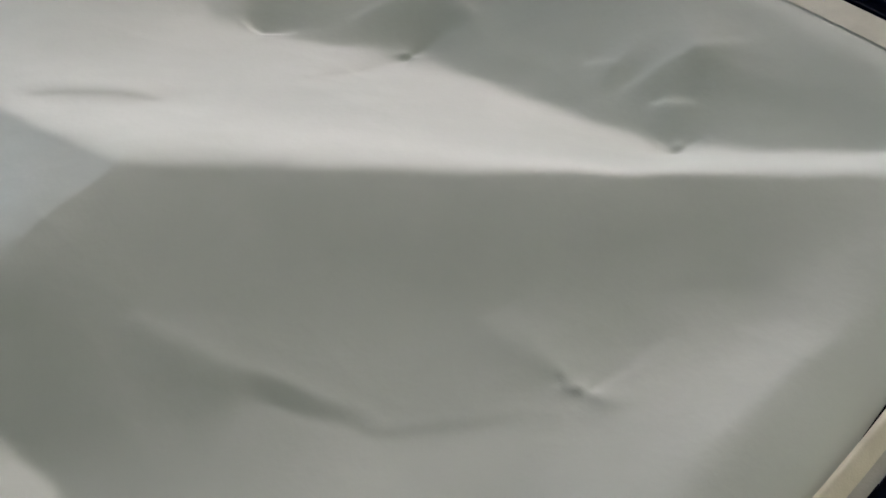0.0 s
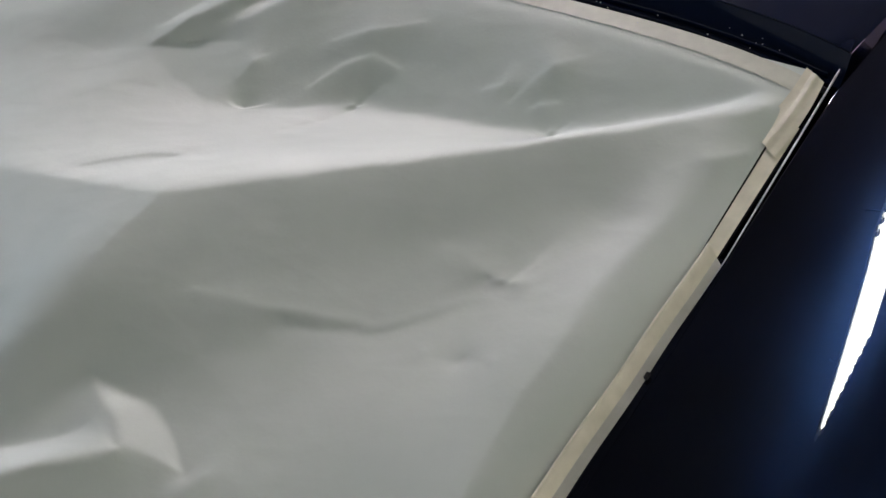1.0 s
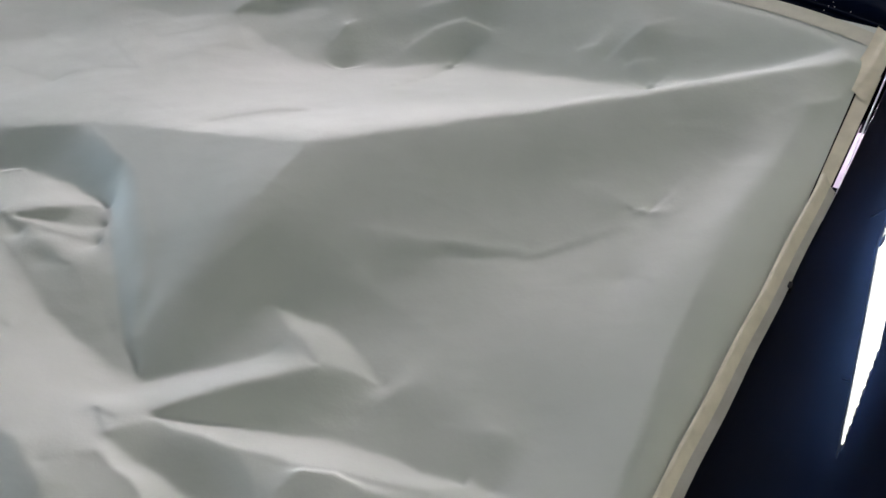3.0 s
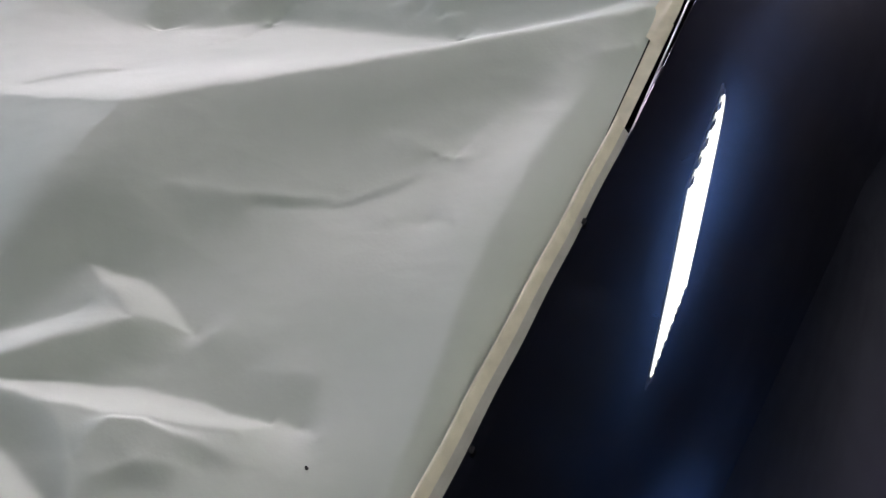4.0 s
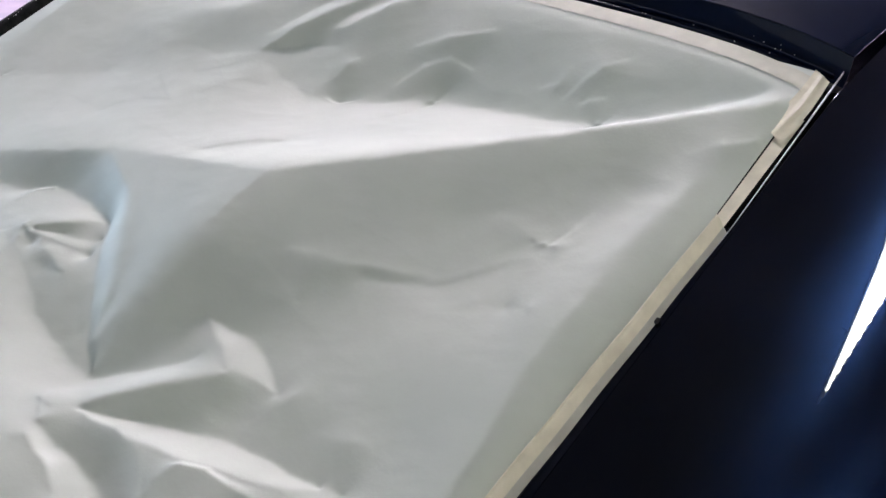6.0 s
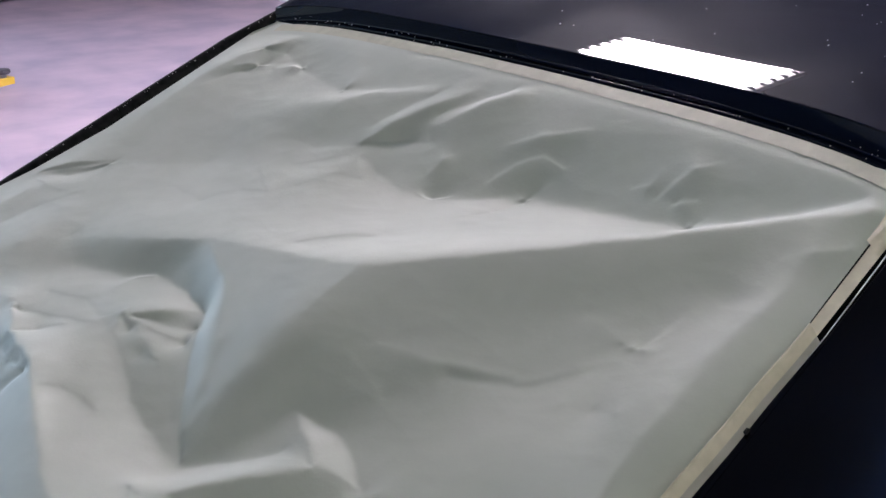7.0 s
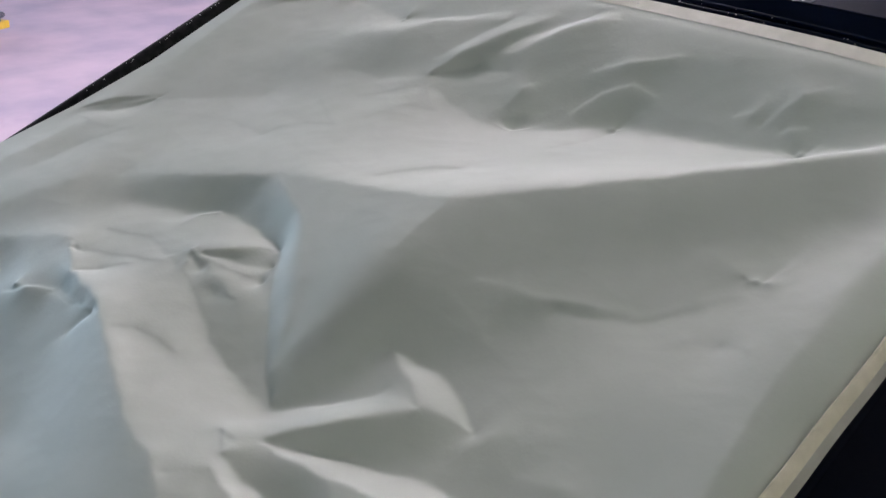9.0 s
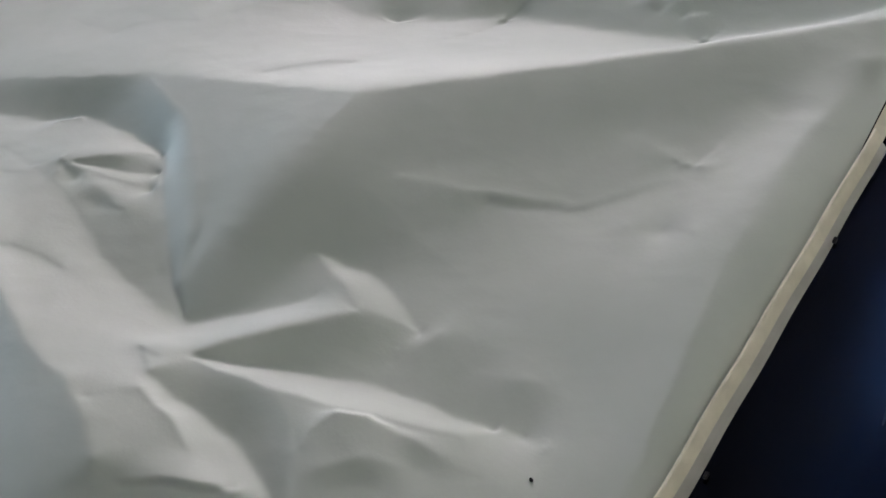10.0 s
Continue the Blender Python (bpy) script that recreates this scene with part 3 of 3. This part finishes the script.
def edges_on(step):
    """Where tape and glass hold the sheet."""
    u, v = U[::step, ::step], V[::step, ::step]
    rim = v > 0.016 - 0.020 * np.abs(u / 0.556) ** 7 - 0.0265
    hold, target = np.where(rim, 100.0, 0), np.where(rim, BOW * (1 - (u / 0.6) ** 2), 0)
    hold[:, -1], target[:, -1] = 100.0, 0.003
    hold[:, 0], target[:, 0] = 100.0, 0.004 + 0.012 * np.clip((-0.42 - v[:, 0]) / 0.2, 0, 1)
    return hold, target


def height(z, u, v):
    i = int(round((VV[0] - v) / (VV[0] - VV[-1]) * (z.shape[0] - 1)))
    j = int(round((u - left[i * 2]) / (right[i * 2] - left[i * 2]) * (z.shape[1] - 1)))
    return z[i, min(max(j, 0), z.shape[1] - 1)]


Z = None
for step, rounds, tries in ((16, 8, 200), (8, 8, 250), (4, 6, 250), (2, 3, 150)):
    fixed, rest = edges_on(step)
    hold, target, free, stiff = lines_on(step, FOLDS)
    hold, target = np.where(fixed > 0, fixed, hold), np.where(fixed > 0, rest, target)
    Z = drape(rest * 0 + 0.015 if Z is None else finer(Z, rest.shape), hold, target, free, stiff, rounds, tries, 0.00015 * step / 4)

# the small creases, drawn into the draped sheet
base = Z
for places, crisp in PLEATS:
    raised = [(u, v, height(base, u, v) + 1.2 * h) for u, v, h in places]
    FOLDS.extend((a, b, crisp) for a, b in zip(raised, raised[1:]))
Z = Z[::2, ::2]
for step, rounds, tries in ((4, 5, 160), (2, 4, 140), (1, 2, 50)):
    fixed, rest = edges_on(step)
    hold, target, free, stiff = lines_on(step, FOLDS)
    keep = (step * 1.5 / 25) ** 4
    under = base[::step // 2, ::step // 2] if step > 1 else finer(base, U.shape)
    target = np.where(fixed > 0, rest, (hold * target + keep * under) / (hold + keep))
    Z = drape(Z if step == 4 else finer(Z, rest.shape), np.where(fixed > 0, fixed, hold + keep), target, free, stiff, rounds, tries, 0.00012 * step / 4)
Z = softened(Z, 1)


def rough(u, v, size, seed):
    """Fine crumpling: rounded cells with sharp seams, about size metres across."""
    p = np.stack([u, v], -1) / size
    out = np.full(u.shape, 9.0)
    g = np.random.RandomState(seed)
    jit = g.rand(64, 64, 2)
    base = np.floor(p).astype(int)
    for i in (-1, 0, 1):
        for j in (-1, 0, 1):
            c = base + (i, j)
            q = c + jit[c[..., 0] % 64, c[..., 1] % 64]
            out = np.minimum(out, np.hypot(p[..., 0] - q[..., 0], p[..., 1] - q[..., 1]))
    return out - 0.5


warp = 0.012 * np.sin(V * 61 + U * 17)
pin = np.clip(-V / 0.03, 0, 1) * np.clip((right[:, None] - U) / 0.05, 0, 1) * np.clip((U - left[:, None]) / 0.03, 0, 1)
Z = Z + 0.002 + pin * (0.0008 * rough(U + warp, V * 1.3 - warp, 0.075, 3) + 0.00028 * rough(U - V * 0.4 + warp, V, 0.028, 5))


pts = np.stack([U, V, Z], -1).reshape(-1, 3)
k = np.arange(NV * (NU + 1)).reshape(NV, NU + 1)[:, :-1].ravel()
quads = np.stack([k, k + NU + 1, k + NU + 2, k + 1], 1)
me = bpy.data.meshes.new("masking_paper")
me.from_pydata(pts.tolist(), [], quads.tolist())
me.materials.append(PAPER)
me.polygons.foreach_set("use_smooth", [True] * len(me.polygons))
paper = new("masking_paper", me)
paper.matrix_world = WIN
tagged(paper, "crumpled pale grey-green masking paper taped over the rear window", "masking paper")


# ---- masking tape ----
def strip(name, label, f, na, nb, mat=TAPE):
    ob = part(name, sheet(f, na, nb), mat, smooth=True)
    return tagged(ob, label, "masking tape", group="tape round the rear window")


def flat(a, b):
    """The corner piece: torn, narrow at the top, cut slantwise at its lower end."""
    u = 0.5535 - 0.0015 * a + 0.003 * math.sin(a * math.pi) + (0.0195 + 0.0070 * a) * b
    return WIN @ Vector((u, 0.006 - 0.010 * b - 0.080 * a - 0.007 * a * b, 0.0070 - 0.002 * b + 0.0012 * math.exp(-((b - 0.55) / 0.12) ** 2)))


def side(a, b):
    """Tape rolled into a soft ridge, with a flat margin outside it."""
    v = 0.187 + 0.72 * a
    k = min(1, b / 0.55)
    u = 0.5702 + 0.048 * v + 0.0108 * k + (0.0045 + 0.007 * v) * max(0, b - 0.55) / 0.45
    h = (0.0088 + 0.0006 * math.sin(a * 31) * math.sin(a * 12)) * max(0, math.sin(k * math.pi)) ** 0.9
    return WIN @ Vector((u + 0.0004 * math.sin(a * 43), -v - 0.009 * b * max(0, 1 - 12 * a), 0.0052 - 0.0030 * b + h))


strip("masking_tape", "cream masking tape along the window's top edge",
      lambda a, b: win(-0.535 + 0.39 * a, top_line(-0.535 + 0.39 * a) - 0.0180 * b, 0.0023 + 0.0001 * math.sin(a * 17)), 60, 6, TOP_TAPE)
strip("masking_tape", "cream masking tape lapping over another along the top edge",
      lambda a, b: win(-0.152 + 0.710 * a, top_line(-0.152 + 0.710 * a) + 0.001 - 0.0180 * b, 0.0026 + 0.0001 * math.sin(a * 23)), 80, 6, TOP_TAPE)
rolled_tape = thing("masking_tape", "cream masking tape rolled along the window's side edge", "masking tape", group="tape round the rear window")
part("rolled_ridge", sheet(lambda a, b: side(a, 0.55 * b), 120, 18), TAPE, rolled_tape, "rounded rolled part of the tape", smooth=True)
part("flat_margin", sheet(lambda a, b: side(a, 0.55 + 0.45 * b), 120, 6), MARGIN, rolled_tape, "flat stuck-down margin of the tape", smooth=True)
strip("masking_tape", "torn cream masking tape over the window's corner", flat, 14, 10)
strip("masking_tape", "flat cream masking tape on the window's side edge",
      lambda a, b: WIN @ Vector((0.5655 + 0.0135 * a + (0.0140 - 0.0025 * a) * b, -0.055 - 0.137 * a, 0.0045 - 0.001 * b)), 16, 4)

# ---- the yellow lift arm ----
arm = thing("lift_arm", "yellow steel lift arm with a dark rubber pad", "lift arm", pose(-6.45, 1.45, 0, 0, 0, 114))
part("beam", box(bmesh.new(), (-0.95, -0.05, 0.035), (-0.15, 0.05, 0.125), 0.006), YELLOW, arm)
part("stop_block", box(bmesh.new(), (-0.80, -0.05, 0.123), (-0.555, 0.05, 0.168), 0.006), YELLOW, arm)
part("outer_sleeve", box(bmesh.new(), (-1.7, -0.065, 0.02), (-0.82, 0.065, 0.185), 0.006), YELLOW, arm)
part("end_plate", box(bmesh.new(), (-0.16, -0.045, 0.035), (0.0, 0.045, 0.08), 0.005), YELLOW, arm)
part("screw", tube(bmesh.new(), (-0.06, 0, 0.07), (-0.06, 0, 0.105), 0.03), STEEL, arm)
part("foot_plate", box(bmesh.new(), (-0.74, -0.17, 0.0), (-0.60, -0.052, 0.015), 0.004), STEEL, arm)
part("foot_post", box(bmesh.new(), (-0.71, -0.09, 0.012), (-0.66, -0.048, 0.13), 0.004), STEEL, arm)
bm = bmesh.new()
tube(bm, (-0.06, 0, 0.105), (-0.06, 0, 0.130), 0.055, seg=28)
bmesh.ops.bevel(bm, geom=bm.edges[:], offset=0.006, segments=2, affect="EDGES")
part("pad", bm, DARKPAD, arm)

# ---- things on the far floor ----
FILM = varied(shader("dark_film", (0.03, 0.03, 0.035), 0.35), 5, (0.015, 0.015, 0.02), (0.05, 0.05, 0.055), bump=0.4, bump_scale=9, distance=0.02)


def draped(a, b):
    """A dark plastic cover hanging over a car's side: a runs along it, b from the top down to the hem."""
    y = 0.2 + 4.4 * a
    hem = 0.10 + 0.10 * math.sin(a * 9.0) + 0.05 * math.sin(a * 23 + 1)
    x = -10.9 + 0.95 * math.sin(b * 1.35) + 0.05 * math.sin(a * 40 + 6 * b) * b + 0.08 * math.sin(a * 11 - 3 * b) * b
    z = hem + (1.35 - hem) * math.cos(b * math.pi / 2) ** 0.8
    return Vector((x, y, z))


cover = thing("covered_car", "car under a dark plastic dust cover", "covered car")
part("cover_sheet", sheet(draped, 90, 30, 0.004), FILM, cover, smooth=True)
part("covered_body", box(bmesh.new(), (-11.8, 0.3, 0.0), (-10.85, 4.5, 1.3), 0.15), FILM, cover)

CANWHITE = varied(shader("stained_white_plastic", (0.7, 0.72, 0.75), 0.5), 7, (0.25, 0.2, 0.17), (0.75, 0.77, 0.8), spread=(0.42, 0.56))
CANBROWN = varied(shader("brown_tin", (0.12, 0.08, 0.07), 0.5), 9, (0.05, 0.04, 0.04), (0.2, 0.13, 0.1))
CANGREY = varied(shader("grey_tin", (0.4, 0.42, 0.46), 0.4, metal=0.5), 9, (0.3, 0.32, 0.36), (0.5, 0.52, 0.56))


def paint_can(label, x, y, r, h, mat):
    can = thing("paint_can", label, "paint can", pose(x, y, 0), group="cans on the floor")
    part("can_body", tube(bmesh.new(), (0, 0, 0), (0, 0, h), r * 0.94, r, 28), mat, can)
    part("can_rim", tube(bmesh.new(), (0, 0, h - 0.005), (0, 0, h + 0.02), r * 1.05, seg=28), mat, can)
    return can


paint_can("white plastic paint bucket with brown and blue drips", -8.50, 4.68, 0.11, 0.40, CANWHITE)
paint_can("dark brown paint tin standing on the floor", -8.35, 4.92, 0.08, 0.36, CANBROWN)
paint_can("grey metal paint tin standing on the floor", -8.30, 5.13, 0.08, 0.34, CANGREY)
# made-up white cabinet, a stand-in for the bright patch at the floor's far end
cabinet = thing("cabinet", "white block standing in for a bright patch on the far floor", "cabinet", pose(-10.3, 5.35, 0, 0, 0, 28))
part("stand_in_body", box(bmesh.new(), (-0.25, -0.42, 0.0), (0.25, 0.42, 0.9), 0.01), WHITE, cabinet)
for y in (-0.205, 0.205):
    door = part("stand_in_door", box(bmesh.new(), (0.25, y - 0.2, 0.05), (0.27, y + 0.2, 0.88), 0.004), WHITE, cabinet)
    part("handle", box(bmesh.new(), (0.27, y * 0.25 - 0.01, 0.45), (0.285, y * 0.25 + 0.01, 0.6), 0.003), STEEL, door)
speck = part("paint_fleck", tube(bmesh.new(), (0, 0, -0.003), (0, 0, 0.001), 0.0016, 0.0010, 7), RUBBER)
speck.matrix_world = WIN @ pose(0.521, -0.585, 0.016)
tagged(speck, "tiny dark fleck of dirt on the paper", "dirt fleck")


def flecks(name, label, count, place, size, mat, seed):
    """Dust and chips too small to pick apart, joined into one."""
    g = random.Random(seed)
    bm = bmesh.new()
    for _ in range(count):
        p, n = place(g)
        r = size * g.uniform(0.5, 1.4)
        bmesh.ops.create_cone(bm, cap_ends=True, segments=5, radius1=r, radius2=r * 0.6, depth=r * 0.8, matrix=Matrix.Translation(p) @ n.to_track_quat("Z", "Y").to_matrix().to_4x4())
    return tagged(part(name, bm, mat), label, "dust", kind="stuff")


DUST = shader("pale_dust", (0.6, 0.6, 0.6), 0.8)
flecks("roof_dust", "pale specks of dust on the black roof", 110, lambda g: (roof_at(g.uniform(-0.5, 0.55), g.uniform(0.03, 0.7)), Vector((0, -0.2, 1))), 0.0011, DUST, 4)
flecks("seal_dust", "pale chips and dust on the window seal", 90, lambda g: (win(g.uniform(-0.55, 0.55), g.uniform(0.008, 0.03), 0.003), Vector((0, -0.4, 1))), 0.0006, DUST, 5)
flecks("moulding_chips", "pale chips on the far side moulding", 90, lambda g: (lambda a: (WIN @ Vector((-edge_x(-a * 0.7, -1) + g.uniform(-0.008, 0.012), 0.03 - a * 0.78, 0.0095)), Vector((0, -0.4, 1))))(g.uniform(0.0, 0.55)), 0.0009, DUST, 6)
